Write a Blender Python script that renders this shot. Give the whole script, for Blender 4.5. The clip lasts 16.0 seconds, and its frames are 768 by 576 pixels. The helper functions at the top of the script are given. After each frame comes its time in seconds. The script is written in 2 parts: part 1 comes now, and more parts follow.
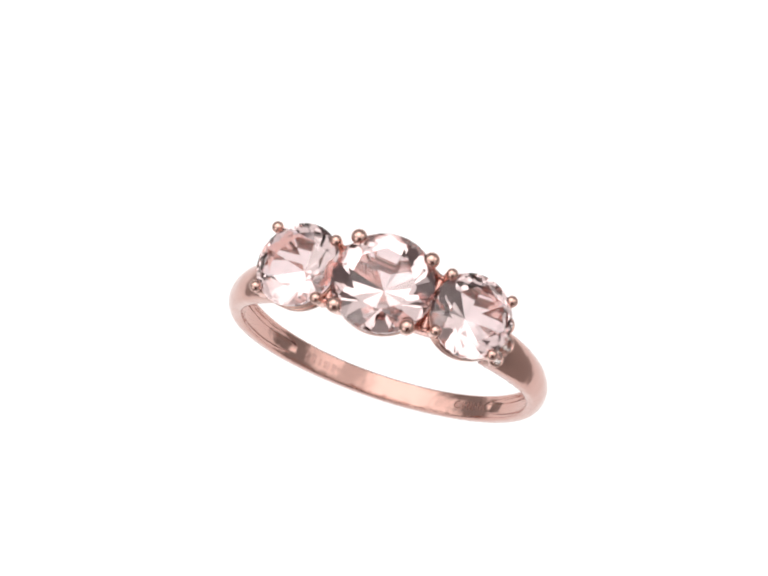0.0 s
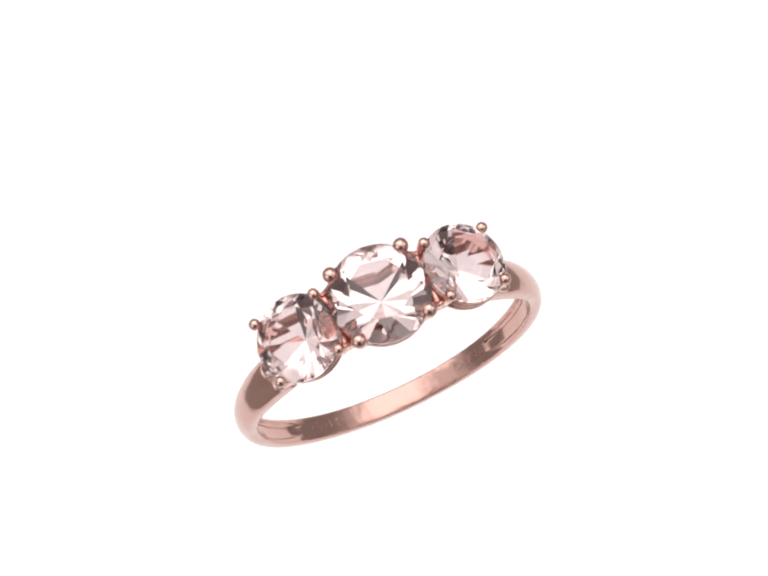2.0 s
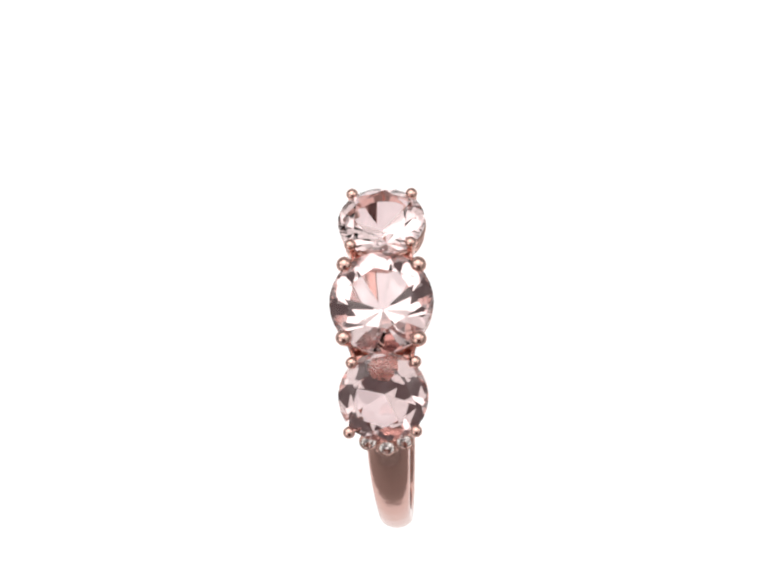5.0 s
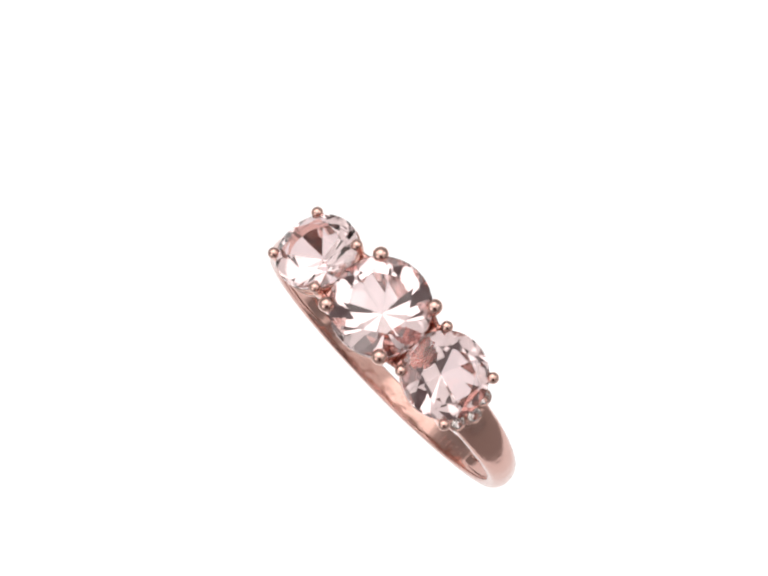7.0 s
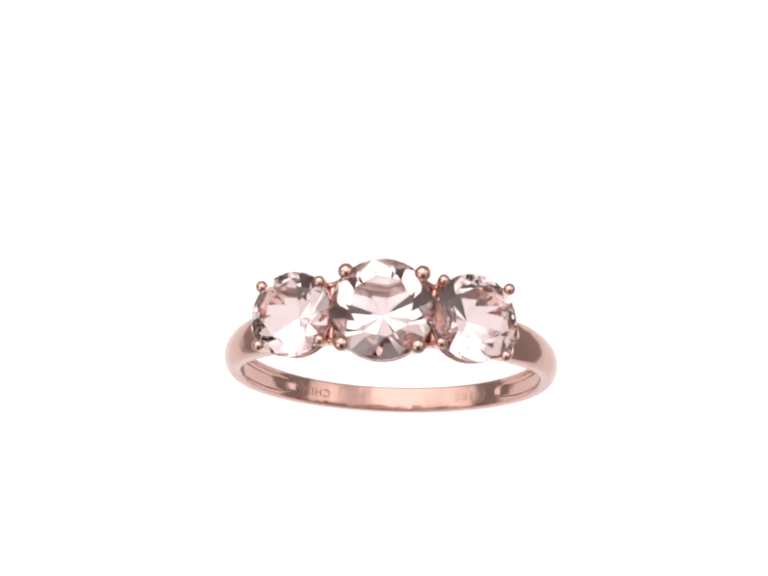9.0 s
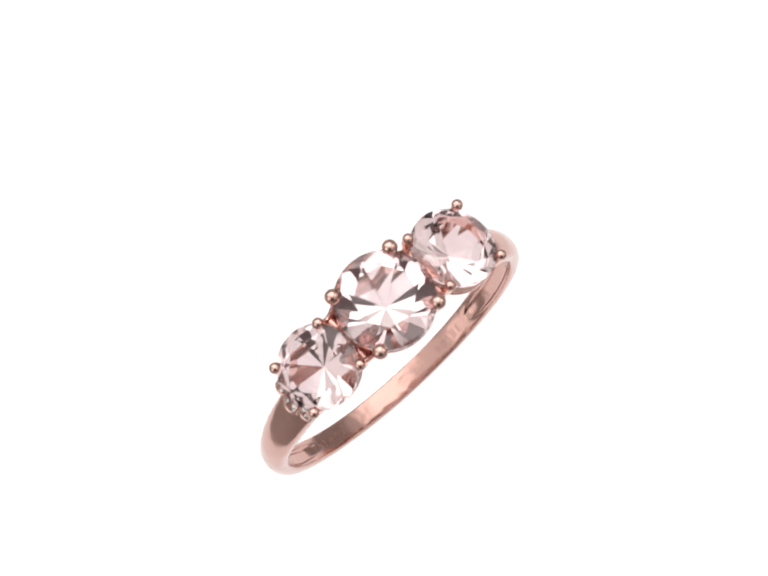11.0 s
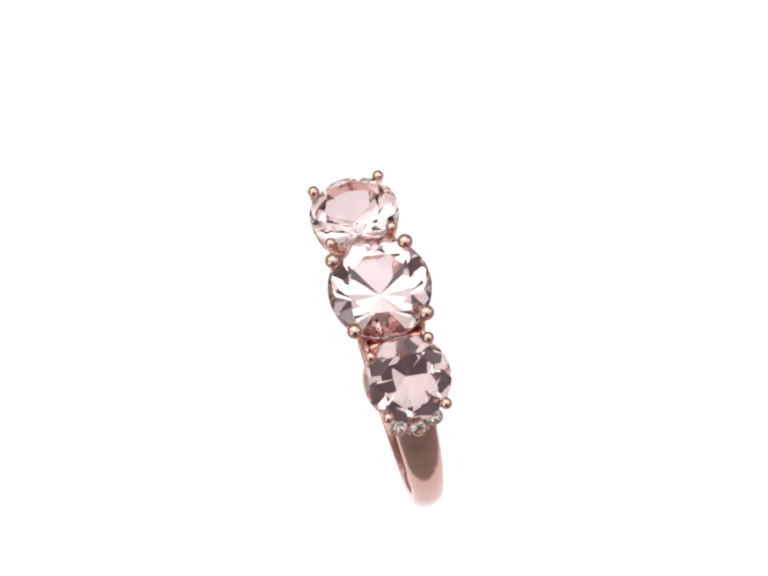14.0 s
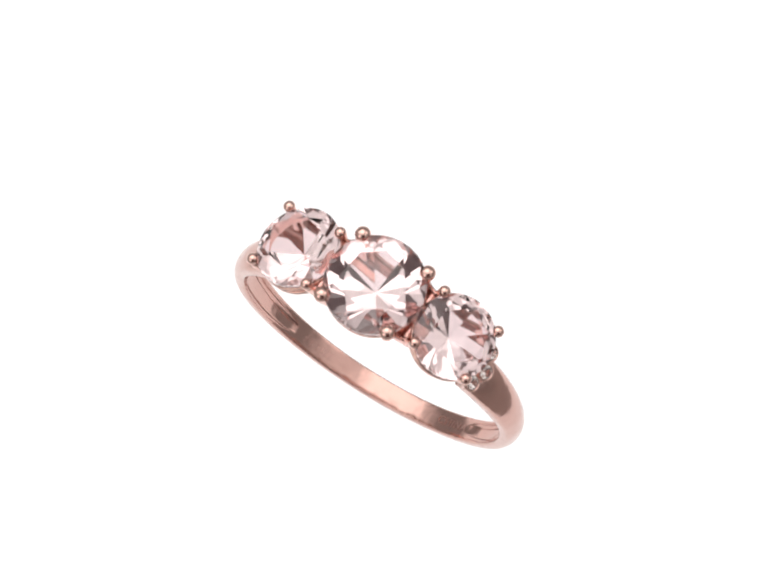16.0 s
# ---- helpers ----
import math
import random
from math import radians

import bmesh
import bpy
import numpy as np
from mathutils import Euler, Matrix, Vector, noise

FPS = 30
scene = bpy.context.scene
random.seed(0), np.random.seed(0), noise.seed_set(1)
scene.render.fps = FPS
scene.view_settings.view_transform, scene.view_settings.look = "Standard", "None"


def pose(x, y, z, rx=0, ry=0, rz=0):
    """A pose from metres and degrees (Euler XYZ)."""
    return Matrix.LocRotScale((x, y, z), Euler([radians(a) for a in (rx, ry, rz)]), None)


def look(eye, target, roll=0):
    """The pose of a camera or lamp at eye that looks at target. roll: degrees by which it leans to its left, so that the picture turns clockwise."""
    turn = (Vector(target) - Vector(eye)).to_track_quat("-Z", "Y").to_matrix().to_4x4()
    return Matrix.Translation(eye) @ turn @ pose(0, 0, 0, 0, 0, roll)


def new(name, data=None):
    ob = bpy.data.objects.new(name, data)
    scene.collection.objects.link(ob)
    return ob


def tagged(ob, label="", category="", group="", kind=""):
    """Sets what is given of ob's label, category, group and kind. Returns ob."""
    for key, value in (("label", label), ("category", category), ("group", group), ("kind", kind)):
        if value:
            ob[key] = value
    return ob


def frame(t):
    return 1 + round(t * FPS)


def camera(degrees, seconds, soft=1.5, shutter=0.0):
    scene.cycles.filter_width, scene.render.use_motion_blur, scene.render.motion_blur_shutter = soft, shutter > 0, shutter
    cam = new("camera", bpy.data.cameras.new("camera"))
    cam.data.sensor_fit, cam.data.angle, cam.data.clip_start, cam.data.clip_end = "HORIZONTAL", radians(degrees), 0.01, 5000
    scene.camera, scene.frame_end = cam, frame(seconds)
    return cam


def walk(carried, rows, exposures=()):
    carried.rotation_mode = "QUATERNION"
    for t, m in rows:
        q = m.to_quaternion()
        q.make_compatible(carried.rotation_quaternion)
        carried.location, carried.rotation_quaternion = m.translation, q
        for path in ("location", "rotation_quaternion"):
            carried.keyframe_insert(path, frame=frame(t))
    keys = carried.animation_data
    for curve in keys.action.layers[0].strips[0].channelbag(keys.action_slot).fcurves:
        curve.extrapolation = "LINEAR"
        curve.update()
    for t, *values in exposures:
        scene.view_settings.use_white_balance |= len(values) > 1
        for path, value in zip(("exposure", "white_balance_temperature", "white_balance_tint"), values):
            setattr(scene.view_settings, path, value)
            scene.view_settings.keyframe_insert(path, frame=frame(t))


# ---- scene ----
# ---- camera: held still, far off, looking steeply down at the turning ring ----
MM = 0.001
HEAD_Z = 22.8 * MM          # height of the ring's head above the plate
ELEV, FAR = radians(73.285), 400 * MM
head = Vector((0, 0, HEAD_Z))
eye = head + FAR * Vector((0, -math.cos(ELEV), math.sin(ELEV)))
cam = camera(6.797, 16.0, soft=2.4)
CAM_POSE = look(eye, head, -7.263)
walk(cam, [(0.0, CAM_POSE), (16.0, CAM_POSE)])

# ---- light: an unseen light tent's glowing fabric, an added glowing plate, rosy fill outside ----
world = bpy.data.worlds.new("rosy_fill")
scene.world = world
world.use_nodes = True
# rosy fill through the slit, added to lift the stones' dark facets
world.node_tree.nodes["Background"].inputs[0].default_value = (1.0, 0.74, 0.74, 1)
world.node_tree.nodes["Background"].inputs[1].default_value = 0.125
scene.view_settings.exposure = 0.0
PLATE_GLOW = 1.0
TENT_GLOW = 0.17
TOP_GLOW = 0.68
PATCH_GLOW = 1.0


# ---- materials ----
def material(name):
    m = bpy.data.materials.new(name)
    m.use_nodes = True
    return m, m.node_tree.nodes, m.node_tree.links, m.node_tree.nodes["Principled BSDF"]


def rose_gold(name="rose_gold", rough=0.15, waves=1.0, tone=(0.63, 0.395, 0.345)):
    m, n, l, b = material(name)
    co = n.new("ShaderNodeTexCoord")
    big = n.new("ShaderNodeTexNoise")
    big.inputs["Scale"].default_value = 350
    big.inputs["Detail"].default_value = 3
    fine = n.new("ShaderNodeTexNoise")
    fine.inputs["Scale"].default_value = 4200
    fine.inputs["Detail"].default_value = 4
    l.new(co.outputs["Object"], big.inputs["Vector"])
    l.new(co.outputs["Object"], fine.inputs["Vector"])
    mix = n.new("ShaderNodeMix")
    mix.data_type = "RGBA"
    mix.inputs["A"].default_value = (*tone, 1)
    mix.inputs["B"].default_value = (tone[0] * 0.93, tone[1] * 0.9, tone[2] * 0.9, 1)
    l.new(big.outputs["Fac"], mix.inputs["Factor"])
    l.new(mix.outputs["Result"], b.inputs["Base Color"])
    mr = n.new("ShaderNodeMapRange")
    mr.inputs["To Min"].default_value = rough * 0.7
    mr.inputs["To Max"].default_value = rough * 1.4
    l.new(fine.outputs["Fac"], mr.inputs["Value"])
    l.new(mr.outputs["Result"], b.inputs["Roughness"])
    bump = n.new("ShaderNodeBump")
    bump.inputs["Strength"].default_value = 0.6 * waves
    bump.inputs["Distance"].default_value = 0.00022
    l.new(big.outputs["Fac"], bump.inputs["Height"])
    l.new(bump.outputs["Normal"], b.inputs["Normal"])
    b.inputs["Metallic"].default_value = 1.0
    return m


def gem(name, tint, ior):
    m, n, l, b = material(name)
    co = n.new("ShaderNodeTexCoord")
    ns = n.new("ShaderNodeTexNoise")
    ns.inputs["Scale"].default_value = 500
    l.new(co.outputs["Object"], ns.inputs["Vector"])
    mix = n.new("ShaderNodeMix")
    mix.data_type = "RGBA"
    mix.inputs["A"].default_value = (*tint, 1)
    mix.inputs["B"].default_value = (min(1, tint[0] * 1.01), tint[1] * 0.98, tint[2] * 0.98, 1)
    l.new(ns.outputs["Fac"], mix.inputs["Factor"])
    l.new(mix.outputs["Result"], b.inputs["Base Color"])
    b.inputs["Transmission Weight"].default_value = 1.0
    b.inputs["Roughness"].default_value = 0.0
    b.inputs["IOR"].default_value = ior
    return m


def glow(name, colour, strength, spots=(), albedo=0.25):
    """Light-giving fabric or plate. spots: direction, half-angle in degrees, share of it that is even, and strength
    added for lamps that aren't built.
    """
    m, n, l, b = material(name)
    b.inputs["Base Color"].default_value = (albedo, albedo, albedo, 1)
    b.inputs["Roughness"].default_value = 0.6
    b.inputs["Emission Color"].default_value = (*colour, 1)
    co = n.new("ShaderNodeTexCoord")
    ns = n.new("ShaderNodeTexNoise")
    ns.inputs["Scale"].default_value = 9
    l.new(co.outputs["Object"], ns.inputs["Vector"])
    cloth = n.new("ShaderNodeMapRange")
    cloth.inputs["To Min"].default_value = strength * 0.97
    cloth.inputs["To Max"].default_value = strength * 1.03
    l.new(ns.outputs["Fac"], cloth.inputs["Value"])
    total = cloth.outputs["Result"]
    unit = n.new("ShaderNodeVectorMath")
    unit.operation = "NORMALIZE"
    l.new(co.outputs["Object"], unit.inputs[0])
    for way, half, core, add in spots:
        dot = n.new("ShaderNodeVectorMath")
        dot.operation = "DOT_PRODUCT"
        dot.inputs[1].default_value = Vector(way).normalized()
        l.new(unit.outputs["Vector"], dot.inputs[0])
        mr = n.new("ShaderNodeMapRange")
        mr.interpolation_type = "SMOOTHSTEP"
        mr.inputs["From Min"].default_value = math.cos(radians(half))
        mr.inputs["From Max"].default_value = math.cos(radians(half * core))
        mr.inputs["To Max"].default_value = add
        l.new(dot.outputs["Value"], mr.inputs["Value"])
        plus = n.new("ShaderNodeMath")
        plus.operation = "ADD"
        l.new(total, plus.inputs[0])
        l.new(mr.outputs["Result"], plus.inputs[1])
        total = plus.outputs["Value"]
    l.new(total, b.inputs["Emission Strength"])
    return m


def plain(name, colour, rough):
    m, n, l, b = material(name)
    ns = n.new("ShaderNodeTexNoise")
    ns.inputs["Scale"].default_value = 40
    mix = n.new("ShaderNodeMix")
    mix.data_type = "RGBA"
    mix.inputs["A"].default_value = (*colour, 1)
    mix.inputs["B"].default_value = (*[c * 0.85 for c in colour], 1)
    l.new(ns.outputs["Fac"], mix.inputs["Factor"])
    l.new(mix.outputs["Result"], b.inputs["Base Color"])
    b.inputs["Roughness"].default_value = rough
    return m


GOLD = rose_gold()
GOLD_PRONG = rose_gold("rose_gold_polished", 0.03, 0.02, (0.84, 0.56, 0.49))
# lighter, redder gold: light bouncing between the stones is put into its colour
GOLD_SADDLE = rose_gold("rose_gold_satin_lit", 0.26, 0.4, (1.0, 0.58, 0.51))
ENGRAVED = rose_gold("rose_gold_engraved", 0.24, 0.6, (0.61, 0.38, 0.335))
STAMP = rose_gold("rose_gold_stamp", 0.3, 0.5, (0.52, 0.31, 0.27))
MORGANITE = gem("morganite", (0.83, 0.67, 0.68), 1.58)
ACCENT = gem("accent_stone", (0.93, 0.86, 0.84), 1.75)
# bright patches in the tent's glow, placed to put highlights on beads and band
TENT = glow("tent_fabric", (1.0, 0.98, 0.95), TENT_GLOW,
            [((-0.06, -0.05, 1), 68, 0.5, TOP_GLOW), ((-0.05, 0.42, 0.9), 34, 0.5, PATCH_GLOW * 1.15), ((-0.7, 0.4, 0.58), 18, 0.6, PATCH_GLOW),
             ((0.8, 0.1, 0.55), 18, 0.6, PATCH_GLOW), ((-0.8, -0.45, 0.4), 18, 0.6, PATCH_GLOW)])
PLATE = glow("plate_added_glow", (1.0, 1.0, 1.0), PLATE_GLOW, albedo=0.1)
TABLE = plain("pale_table", (0.42, 0.39, 0.38), 0.5)


# ---- mesh helpers (millimetres in, metres out) ----
def to_mesh(name, bm, mat, smooth=True):
    bmesh.ops.scale(bm, vec=(MM, MM, MM), verts=bm.verts)
    me = bpy.data.meshes.new(name)
    bm.to_mesh(me)
    bm.free()
    me.materials.append(mat)
    if smooth:
        me.polygons.foreach_set("use_smooth", [True] * len(me.polygons))
    return me


def part(name, bm, mat, parent, label="", smooth=True):
    ob = new(name, to_mesh(name, bm, mat, smooth))
    ob.parent = parent
    return tagged(ob, label)


def tube(bm, points, radii, sides=12, caps=True):
    """A round wire through the points, with its own radius at each."""
    pts = [Vector(q) for q in points]
    loops = []
    side = None
    for i, q in enumerate(pts):
        way = (pts[min(i + 1, len(pts) - 1)] - pts[max(i - 1, 0)]).normalized()
        if side is None:
            side = way.orthogonal().normalized()
        side = (side - way * side.dot(way)).normalized()
        other = way.cross(side)
        loops.append([bm.verts.new(q + radii[i] * (math.cos(2 * math.pi * k / sides) * side + math.sin(2 * math.pi * k / sides) * other))
                      for k in range(sides)])
    for a, b in zip(loops, loops[1:]):
        for k in range(sides):
            bm.faces.new((a[k], a[(k + 1) % sides], b[(k + 1) % sides], b[k]))
    if caps:
        bm.faces.new(loops[0][::-1])
        bm.faces.new(loops[-1])


def hoop(bm, radius, z, wire, squash=1.0, steps=48, sides=8):
    """A closed ring of wire of oval section round the z axis."""
    rows = []
    for i in range(steps):
        a = 2 * math.pi * i / steps
        rows.append([bm.verts.new(((radius + wire * math.cos(2 * math.pi * k / sides)) * math.cos(a),
                                   (radius + wire * math.cos(2 * math.pi * k / sides)) * math.sin(a),
                                   z + squash * wire * math.sin(2 * math.pi * k / sides))) for k in range(sides)])
    for i in range(steps):
        a, b = rows[i], rows[(i + 1) % steps]
        for k in range(sides):
            bm.faces.new((a[k], b[k], b[(k + 1) % sides], a[(k + 1) % sides]))


def ball(bm, at, r, flat=1.0):
    m = Matrix.Translation(at) @ Matrix.Diagonal((r, r, r * flat, 1))
    bmesh.ops.create_uvsphere(bm, u_segments=20, v_segments=12, radius=1, matrix=m)


def smoothstep(a, b, x):
    u = min(1, max(0, (x - a) / (b - a)))
    return u * u * (3 - 2 * u)


def brilliant(r, table=0.6, crown=0.15, girdle=0.03, pavilion=0.42, spin=0.0, lower=0.5):
    """A round brilliant cut stone of radius r, its girdle at z = 0: table, stars, kites, halves and pavilion."""
    bm = bmesh.new()
    step, c = math.pi / 8, math.cos(math.pi / 8)

    def at(k, rad, z):
        a = spin + step * k
        return bm.verts.new((r * rad * math.cos(a), r * rad * math.sin(a), r * z))
    top = girdle + crown * 2
    rm, rl = 0.79, lower
    zm = top + (girdle - top) * (rm * c - table) / (1 - table)
    deep = -girdle - pavilion * 2
    zl = deep + (-girdle - deep) * (rl * c)
    tab = [at(2 * k, table, top) for k in range(8)]
    mid = [at(2 * k + 1, rm, zm) for k in range(8)]
    up = [at(k / 2, 1, girdle) for k in range(32)]
    low = [at(k / 2, 1, -girdle) for k in range(32)]
    pav = [at(2 * k + 1, rl, zl) for k in range(8)]
    tip = bm.verts.new((0, 0, r * deep))
    bm.faces.new(tab)
    for k in range(8):
        n = (k + 1) % 8
        bm.faces.new((tab[k], mid[k], tab[n]))
        bm.faces.new((tab[k], mid[k - 1], up[4 * k], mid[k]))
        bm.faces.new((tip, pav[k], low[4 * k], pav[k - 1]))
        for q in range(4):
            bm.faces.new((mid[k], up[4 * k + q], up[(4 * k + q + 1) % 32]))
            bm.faces.new((pav[k], low[(4 * k + q + 1) % 32], low[4 * k + q]))
    for k in range(32):
        bm.faces.new((up[k], low[k], low[(k + 1) % 32], up[(k + 1) % 32]))
    bmesh.ops.recalc_face_normals(bm, faces=bm.faces)
    return bm


# ---- the studio: table, added glowing plate, light tent ----
def studio():
    # the plate's glow is added, so the ground round the ring stays white
    bm = bmesh.new()
    bmesh.ops.create_cone(bm, cap_ends=True, segments=96, radius1=33, radius2=33, depth=4, matrix=Matrix.Translation((0, 7, -2)))
    bmesh.ops.bevel(bm, geom=[e for e in bm.edges if e.calc_face_angle(0) > 1], offset=0.6, segments=2, affect="EDGES")
    tagged(new("white_glow_plate", to_mesh("white_glow_plate", bm, PLATE, False)),
           "round white plate under the ring, its glow added to whiten the ground", "light plate")
    bm = bmesh.new()
    bmesh.ops.create_cube(bm, size=1, matrix=Matrix.Translation((0, 0, -19)) @ Matrix.Diagonal((1100, 1100, 30, 1)))
    bmesh.ops.bevel(bm, geom=bm.edges[:], offset=2, segments=2, affect="EDGES")
    tagged(new("ground", to_mesh("ground", bm, TABLE, False)), "pale grey tabletop under the white plate and the tent", "table", kind="structure")
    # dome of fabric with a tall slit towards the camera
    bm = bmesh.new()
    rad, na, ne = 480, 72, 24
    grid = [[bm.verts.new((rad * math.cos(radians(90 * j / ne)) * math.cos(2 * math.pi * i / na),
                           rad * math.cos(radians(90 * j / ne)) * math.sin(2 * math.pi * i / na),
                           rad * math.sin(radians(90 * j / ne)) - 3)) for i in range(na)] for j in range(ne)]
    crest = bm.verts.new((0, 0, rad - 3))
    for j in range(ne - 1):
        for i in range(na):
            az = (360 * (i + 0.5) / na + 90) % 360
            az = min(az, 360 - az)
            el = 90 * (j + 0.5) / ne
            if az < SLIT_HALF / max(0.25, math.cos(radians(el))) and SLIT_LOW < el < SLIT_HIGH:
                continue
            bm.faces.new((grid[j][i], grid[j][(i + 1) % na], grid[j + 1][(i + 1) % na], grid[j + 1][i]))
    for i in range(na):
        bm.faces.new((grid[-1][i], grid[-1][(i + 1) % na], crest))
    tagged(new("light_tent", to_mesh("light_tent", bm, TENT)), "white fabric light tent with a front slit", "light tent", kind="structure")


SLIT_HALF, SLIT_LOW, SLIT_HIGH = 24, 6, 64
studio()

# ---- the ring; its own space has the middle of the head at the origin, in millimetres ----
ring = tagged(new("ring"), "polished rose gold ring with three pale pink round stones", "ring")
CENTRE_Z = -12.2
OUTER = 10.6


def band():
    """The shank: domed outside, flat inside, wider and hollowed at the shoulders."""
    bm = bmesh.new()
    loops = []
    ends = 135
    for i in range(241):
        deg = -ends + 2 * ends * i / 240
        a, d = radians(deg), abs(deg)
        w = 0.79 + 0.2 * smoothstep(10, 95, d) + 0.32 * smoothstep(85, 135, d)
        t = 1.0 + 0.1 * smoothstep(20, 90, d) + 0.35 * smoothstep(95, 140, d)
        win = min(1, max(0, (d - 43) / 20)) if d < 90 else 1
        hol = math.sqrt(win * (2 - win))
        depth = 0.3 * hol
        pw = (0.3 + 0.38 * hol) * w
        # outer dome is a little uneven from polishing
        rise = 0.03 * math.sin(a * 3 + 1)
        prof = [(-w, -0.62), (-0.97 * w, -0.46), (-0.86 * w, -0.31), (-0.6 * w, -0.13), (-0.3 * w, -0.03), (0, 0),
                (0.3 * w, -0.03), (0.6 * w, -0.13), (0.86 * w, -0.31), (0.97 * w, -0.46), (w, -0.62),
                (w, -t + 0.2), (0.985 * w, -t + 0.09), (0.92 * w, -t + 0.01), (0.86 * w, -t), (pw + 0.1, -t), (pw + 0.03, -t + 0.015 * hol),
                (pw - 0.02, -t + 0.06 * hol), (0.9 * pw, -t + 0.8 * depth), (0.55 * pw, -t + depth), (0, -t + depth),
                (-0.55 * pw, -t + depth), (-0.9 * pw, -t + 0.8 * depth), (-pw + 0.02, -t + 0.06 * hol), (-pw - 0.03, -t + 0.015 * hol),
                (-pw - 0.1, -t), (-0.86 * w, -t), (-0.92 * w, -t + 0.01), (-0.985 * w, -t + 0.09), (-w, -t + 0.2)]
        loops.append([bm.verts.new(((OUTER + rise * 0.3 + o) * math.sin(a) - 0.08, y, CENTRE_Z - (OUTER + rise * 0.3 + o) * math.cos(a))) for y, o in prof])
    k = len(loops[0])
    for a, b in zip(loops, loops[1:]):
        for j in range(k):
            bm.faces.new((a[j], a[(j + 1) % k], b[(j + 1) % k], b[j]))
    bm.faces.new(loops[0])
    bm.faces.new(loops[-1][::-1])
    bmesh.ops.recalc_face_normals(bm, faces=bm.faces)
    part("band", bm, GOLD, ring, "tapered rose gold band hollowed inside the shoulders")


def setting(name, at, tilt, r, beads, bead, label, stone_name, spin, depth=0.42, lower=0.5, table=0.6, crown=0.15):
    """A four-prong basket and its stone. at: middle of the bead plane; tilt: degrees of lean along x; beads: the hand-set tips of the prongs."""
    base = new(name)
    base.parent = ring
    base.matrix_basis = pose(at[0] * MM, 0, at[1] * MM, 0, tilt, 0)
    tagged(base, label)
    # wire rails round the stone
    bm = bmesh.new()
    hoop(bm, r * 0.95, -0.8, 0.13, 1.2)
    part("gallery_rail", bm, GOLD_PRONG, base)
    bm = bmesh.new()
    hoop(bm, r * 0.9, -1.5, 0.14, 1.2)
    part("base_rail", bm, GOLD_PRONG, base)
    # collar under the girdle
    bm = bmesh.new()
    rows = []
    for rad, z in ((0.95, -0.62), (0.92, -0.9), (0.74, -1.6), (0.7, -1.6), (0.87, -0.9), (0.92, -0.64)):
        rows.append([bm.verts.new((r * rad * math.cos(math.pi * k / 24), r * rad * math.sin(math.pi * k / 24), z)) for k in range(48)])
    for a, b in zip(rows, rows[1:] + rows[:1]):
        for k in range(48):
            bm.faces.new((a[k], b[k], b[(k + 1) % 48], a[(k + 1) % 48]))
    bmesh.ops.recalc_face_normals(bm, faces=bm.faces)
    part("collar", bm, GOLD_PRONG, base)
    back = Matrix.Translation((-at[0], 0, -at[1]))
    back = Matrix.Rotation(radians(-tilt), 4, "Y") @ back
    for tip in beads:
        bm = bmesh.new()
        x, y, z = back @ Vector(tip)
        tube(bm, [(x * 0.6, y * 0.6, -2.6), (x * 0.84, y * 0.84, -1.7), (x * 0.96, y * 0.96, -0.9), (x * 1.01, y * 1.01, -0.35), (x, y, z)],
             [bead * 0.85, bead * 0.82, bead * 0.78, bead * 0.76, bead * 0.8])
        ball(bm, (x, y, z), bead, 0.95)
        part("prong", bm, GOLD_PRONG, base)
    stone = part(stone_name, brilliant(r, table, crown, spin=spin, pavilion=depth, lower=lower), MORGANITE, ring, "pale pink faceted round stone", smooth=False)
    stone.matrix_basis = base.matrix_basis @ Matrix.Translation((0, sum(tip[1] for tip in beads) / 4 * MM, -0.28 * MM))
    return base


def accent_row(side):
    """Three tiny set stones on the shoulder beside a side stone."""
    for y in (-1.12, 0.0, 1.12):
        m = pose(side * (7.8 - 0.28 * abs(y)) * MM, y * MM, (CENTRE_Z + 7.85 + 0.28 * abs(y)) * MM, 0, side * 48, 0) @ Matrix.Translation((0, 0, 0.22 * MM))
        ob = part("accent_stone", brilliant(0.48, spin=0.2), ACCENT, ring, "tiny clear accent stone in the shoulder", smooth=False)
        ob.matrix_basis = m
        bm = bmesh.new()
        hoop(bm, 0.52, -0.1, 0.09, 2.2, 20, 6)
        seat = part("accent_bezel", bm, GOLD_PRONG, ring)
        seat.matrix_basis = m
    for y in (-0.56, 0.56):
        for along in (-0.38, 0.38):
            bm = bmesh.new()
            ball(bm, (0, 0, 0), 0.15)
            g = part("grain_bead", bm, GOLD_PRONG, ring)
            g.matrix_basis = pose(side * 7.72 * MM, y * MM, (CENTRE_Z + 7.95) * MM, 0, side * 52, 0) @ Matrix.Translation((along * MM, 0, 0.05 * MM))


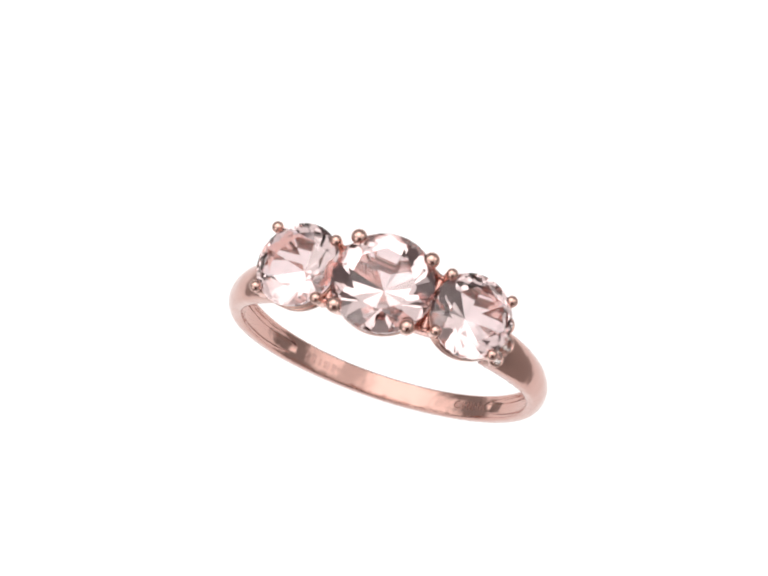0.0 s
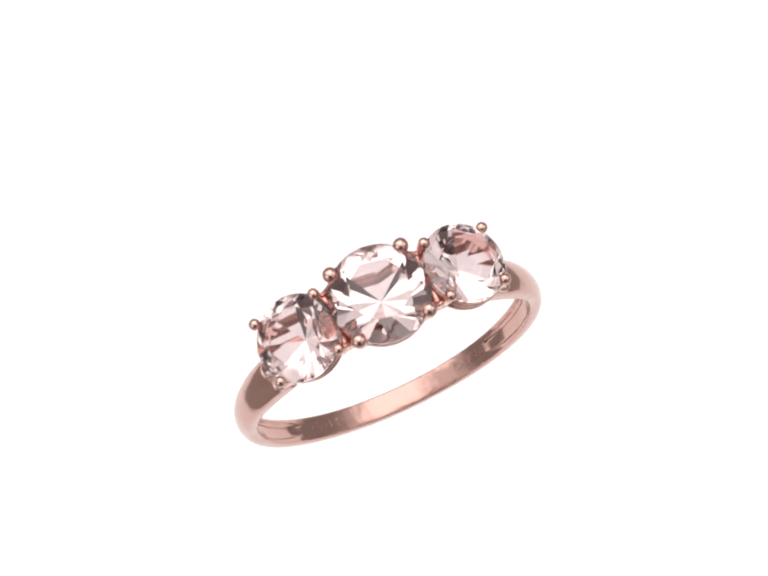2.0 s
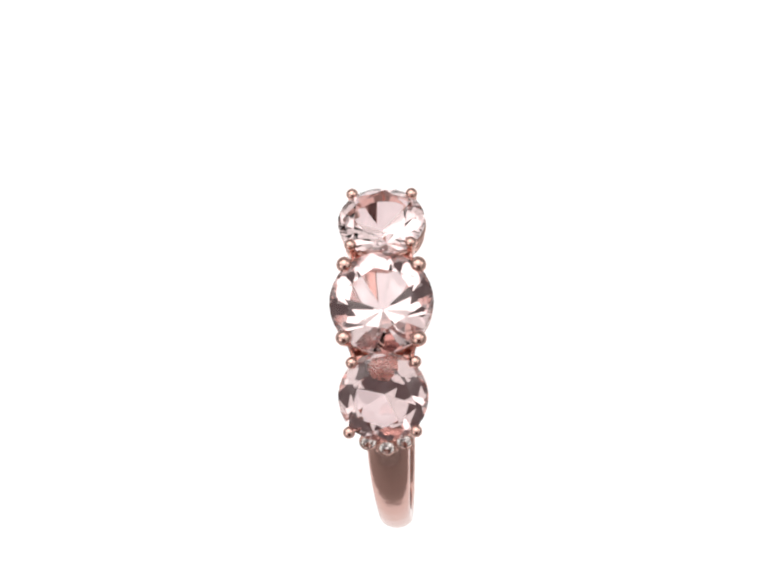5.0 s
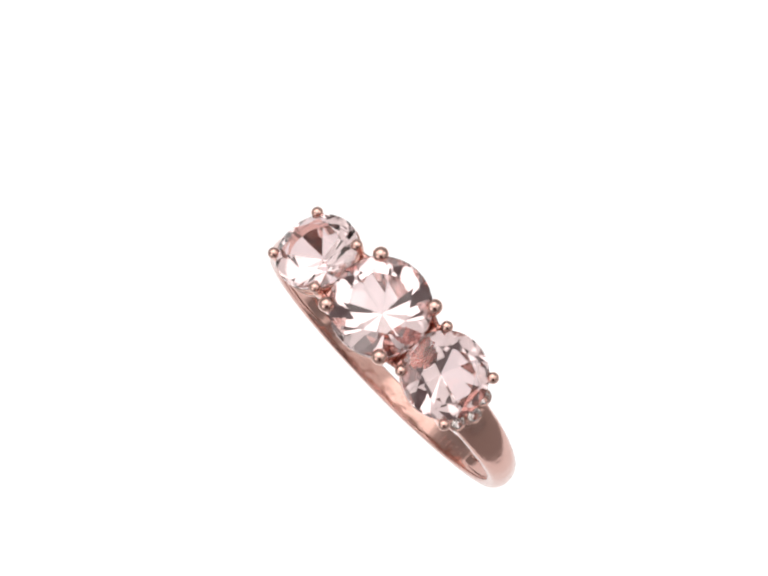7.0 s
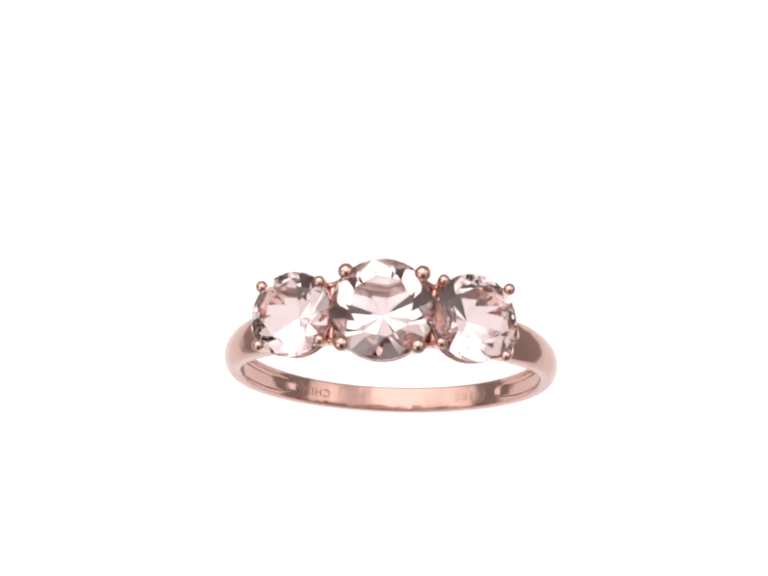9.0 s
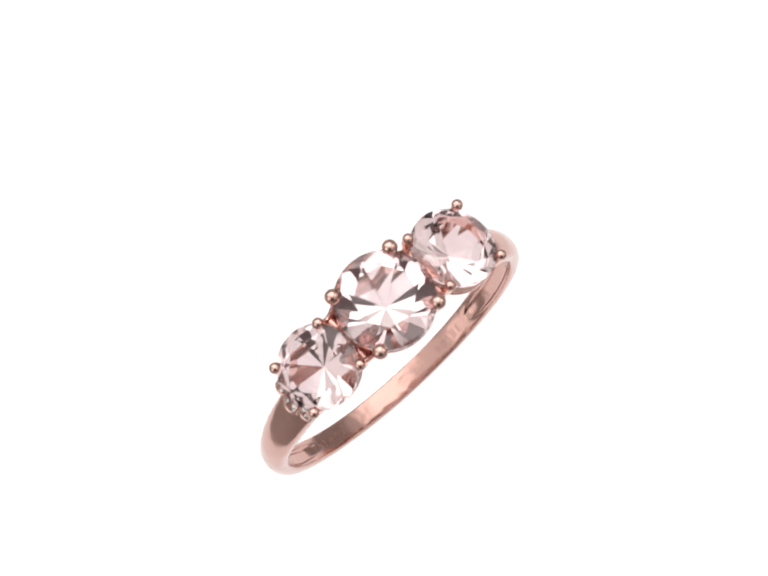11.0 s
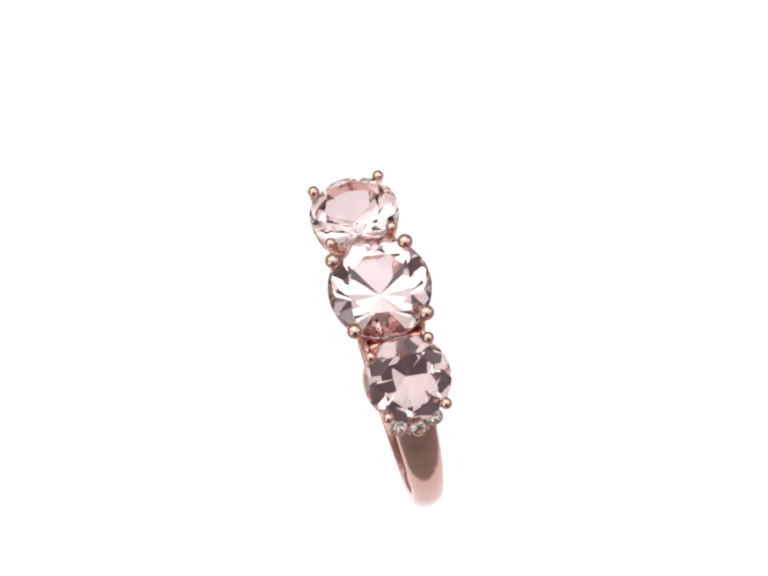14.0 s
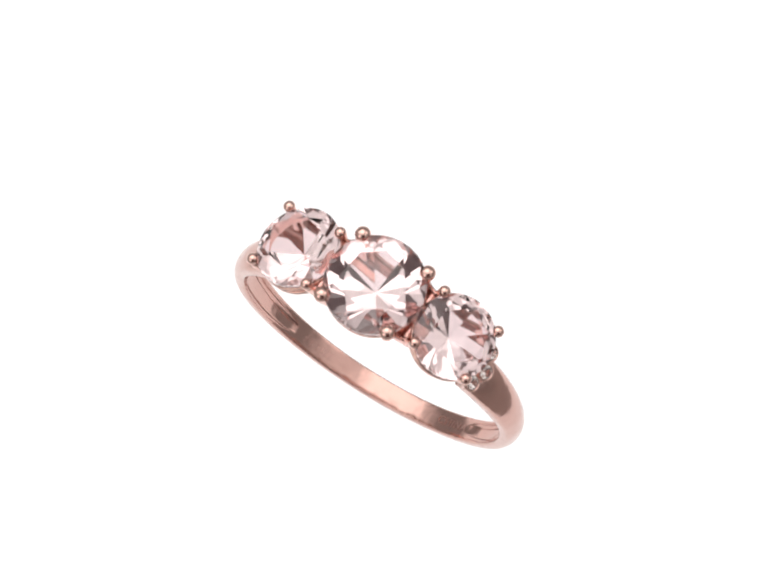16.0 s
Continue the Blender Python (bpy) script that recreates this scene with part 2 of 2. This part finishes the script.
def bridge():
    """Solid saddles between the baskets, and curved rails below them that run into the shoulders."""
    for y in (-1.1, 1.1):
        bm = bmesh.new()
        pts, rr = [], []
        for i in range(41):
            a = radians(-47 + 94 * i / 40)
            pts.append((10.1 * math.sin(a), y, CENTRE_Z + 10.1 * math.cos(a)))
            rr.append(0.26)
        tube(bm, pts, rr, 10)
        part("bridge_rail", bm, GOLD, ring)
    for side in (-1, 1):
        bm = bmesh.new()
        loops = []
        for i in range(25):
            y = -1.75 + 3.5 * i / 24
            u = abs(y) / 1.75
            dip = 0.2 * u ** 3
            loops.append([bm.verts.new((side * x, y, z * (1 - 0.25 * u ** 4) - 0.15 - dip)) for x, z in
                          ((1.75, -1.45), (2.15, -0.95), (2.55, -0.5), (2.9, -0.17), (3.17, -0.08), (3.4, -0.22), (3.65, -0.7), (4.0, -1.3),
                           (4.15, -1.8), (3.2, -2.0), (2.1, -1.9))])
        k = len(loops[0])
        for a, b in zip(loops, loops[1:]):
            for q in range(k):
                bm.faces.new((a[q], a[(q + 1) % k], b[(q + 1) % k], b[q]))
        bm.faces.new(loops[0])
        bm.faces.new(loops[-1][::-1])
        bmesh.ops.recalc_face_normals(bm, faces=bm.faces)
        part("saddle", bm, GOLD_SADDLE, ring, "solid rose gold saddle between two stones")
        # solid webs between neighbouring prongs, with a scooped upper edge
        for y in (-1, 1):
            bm = bmesh.new()
            skins = []
            for inset in (0.0, 0.3):
                grid = []
                for a in range(13):
                    u = a / 12
                    top = Vector((2.4, 2.25, 0.62)).lerp(Vector((3.8, 1.88, 0.0)), u)
                    low = Vector((1.9, 1.75, -1.5)).lerp(Vector((4.2, 1.6, -1.7)), u)
                    top.z -= 0.6 * math.sin(math.pi * u) ** 0.8
                    low.z += 0.35 * math.sin(math.pi * u)
                    col = []
                    for b in range(7):
                        v = top.lerp(low, b / 6)
                        v.y -= inset + 0.1 * math.sin(math.pi * u) - 0.1 * math.sin(math.pi * b / 6)
                        col.append(bm.verts.new((side * v.x, y * v.y, v.z)))
                    grid.append(col)
                skins.append(grid)
            front, rear = skins
            for a in range(12):
                for b in range(6):
                    bm.faces.new((front[a][b], front[a + 1][b], front[a + 1][b + 1], front[a][b + 1]))
                    bm.faces.new((rear[a][b], rear[a][b + 1], rear[a + 1][b + 1], rear[a + 1][b]))
                for b in (0, 6):
                    bm.faces.new((front[a][b], front[a + 1][b], rear[a + 1][b], rear[a][b]))
            for b in range(6):
                for a in (0, 12):
                    bm.faces.new((front[a][b], front[a][b + 1], rear[a][b + 1], rear[a][b]))
            bmesh.ops.recalc_face_normals(bm, faces=bm.faces)
            part("web", bm, GOLD_SADDLE, ring, "scooped rose gold web between two prongs")


def engraving():
    """The maker's stamp inside the band: one word that can be read, and worn marks that cannot."""
    inner = OUTER - 1.0 - 0.012

    def bend(v, middle):
        a = radians(middle) + v.x / inner
        o = inner - v.z
        return Vector((o * math.sin(a) - 0.08, v.y, CENTRE_Z - o * math.cos(a)))
    curve = bpy.data.curves.new("stamp", "FONT")
    curve.body, curve.size, curve.align_x, curve.align_y = "CHINA", 0.76, "CENTER", "CENTER"
    curve.space_character, curve.extrude, curve.resolution_u = 1.15, 0.02, 3
    holder = new("stamp_curve", curve)
    me = bpy.data.meshes.new_from_object(holder.evaluated_get(bpy.context.evaluated_depsgraph_get()))
    bm = bmesh.new()
    bm.from_mesh(me)
    bpy.data.objects.remove(holder)
    bpy.data.meshes.remove(me)
    for v in bm.verts:
        v.co = bend(v.co, 34.0)
    part("engraved_word", bm, STAMP, ring, "stamped word inside the band", smooth=False)
    for k, (wide, tall) in enumerate(((0.3, 0.62), (0.3, 0.62), (0.3, 0.62), (0.12, 0.5), (0.42, 0.5), (0.3, 0.55))):
        bm = bmesh.new()
        bmesh.ops.create_cube(bm, size=1, matrix=Matrix.Translation((-1.4 + 0.5 * k, 0, 0)) @ Matrix.Diagonal((wide, tall, 0.024, 1)))
        for v in bm.verts:
            v.co = bend(v.co, -31)
        part("engraved_bar", bm, ENGRAVED, ring, "worn stamped mark", smooth=False)


band()
setting("center_setting", (0.0, 1.0), 0, 3.24, [(-2.44, -2.31, 1.03), (-2.31, 2.33, 1.07), (2.31, -2.32, 1.04), (2.43, 2.27, 0.95)], 0.51,
        "four-prong rose gold basket", "center_stone", 0.2, 0.475, 0.72, 0.62, 0.13)
setting("side_setting", (-5.74, -0.47), -23.0, 2.79, [(-7.76, -2.0, -1.12), (-7.68, 2.17, -1.42), (-3.75, -2.06, 0.41), (-3.71, 1.89, 0.3)], 0.385,
        "smaller four-prong rose gold basket", "side_stone", 0.1, 0.425, 0.75, 0.64, 0.12)
setting("side_setting", (5.8, -0.49), 24.0, 2.71, [(3.98, -1.81, 0.29), (3.85, 1.94, 0.44), (7.62, -1.79, -1.24), (7.71, 1.92, -1.4)], 0.385,
        "smaller four-prong rose gold basket", "side_stone", 0.3, 0.425, 0.75, 0.64, 0.12)
accent_row(-1)
accent_row(1)
bridge()
engraving()

# ---- the ring stands leaning a little on the plate and turns with it ----
SPIN = [
    (0.0, -0.017, 0.065, -25.02),
    (0.5, -0.098, -0.275, -14.51),
    (1.0, -0.173, -0.540, -3.22),
    (1.5, -0.260, -0.526, 7.16),
    (2.0, -0.290, -0.581, 17.41),
    (2.5, -0.371, -0.749, 28.70),
    (3.0, -0.336, -0.872, 39.20),
    (3.5, -0.259, -1.002, 50.74),
    (4.0, -0.218, -1.025, 61.22),
    (4.2, -0.202, -1.029, 65.30),
    (4.9, -0.248, -1.117, 81.05),
    (5.6, -0.294, -1.205, 96.80),
    (6.3, -0.340, -1.292, 112.55),
    (6.5, -0.361, -1.348, 116.87),
    (7.0, -0.353, -1.385, 127.35),
    (7.5, -0.307, -1.455, 138.76),
    (8.0, -0.336, -1.586, 149.30),
    (8.5, -0.295, -1.583, 160.53),
    (9.0, -0.282, -1.561, 170.91),
    (9.2, -0.215, -1.538, 175.32),
    (9.9, -0.150, -1.334, 190.74),
    (10.6, -0.085, -1.130, 206.17),
    (11.3, -0.019, -0.927, 221.59),
    (11.5, -0.064, -0.858, 226.08),
    (12.0, -0.064, -0.733, 236.38),
    (12.5, -0.106, -0.598, 247.75),
    (13.0, -0.138, -0.487, 258.27),
    (13.5, -0.216, -0.370, 268.68),
    (14.0, -0.267, -0.183, 279.94),
    (14.5, -0.355, -0.002, 290.31),
    (15.0, -0.506, 0.121, 301.54),
    (15.5, -0.560, 0.133, 311.46),
    (16.0, -0.533, 0.036, 321.46),
]


def motions():
    walk(ring, [(t, pose(x * MM, y * MM, HEAD_Z, 0, 0, turn) @ pose(0, 0, 0, -1.43)) for t, x, y, turn in SPIN])


motions()
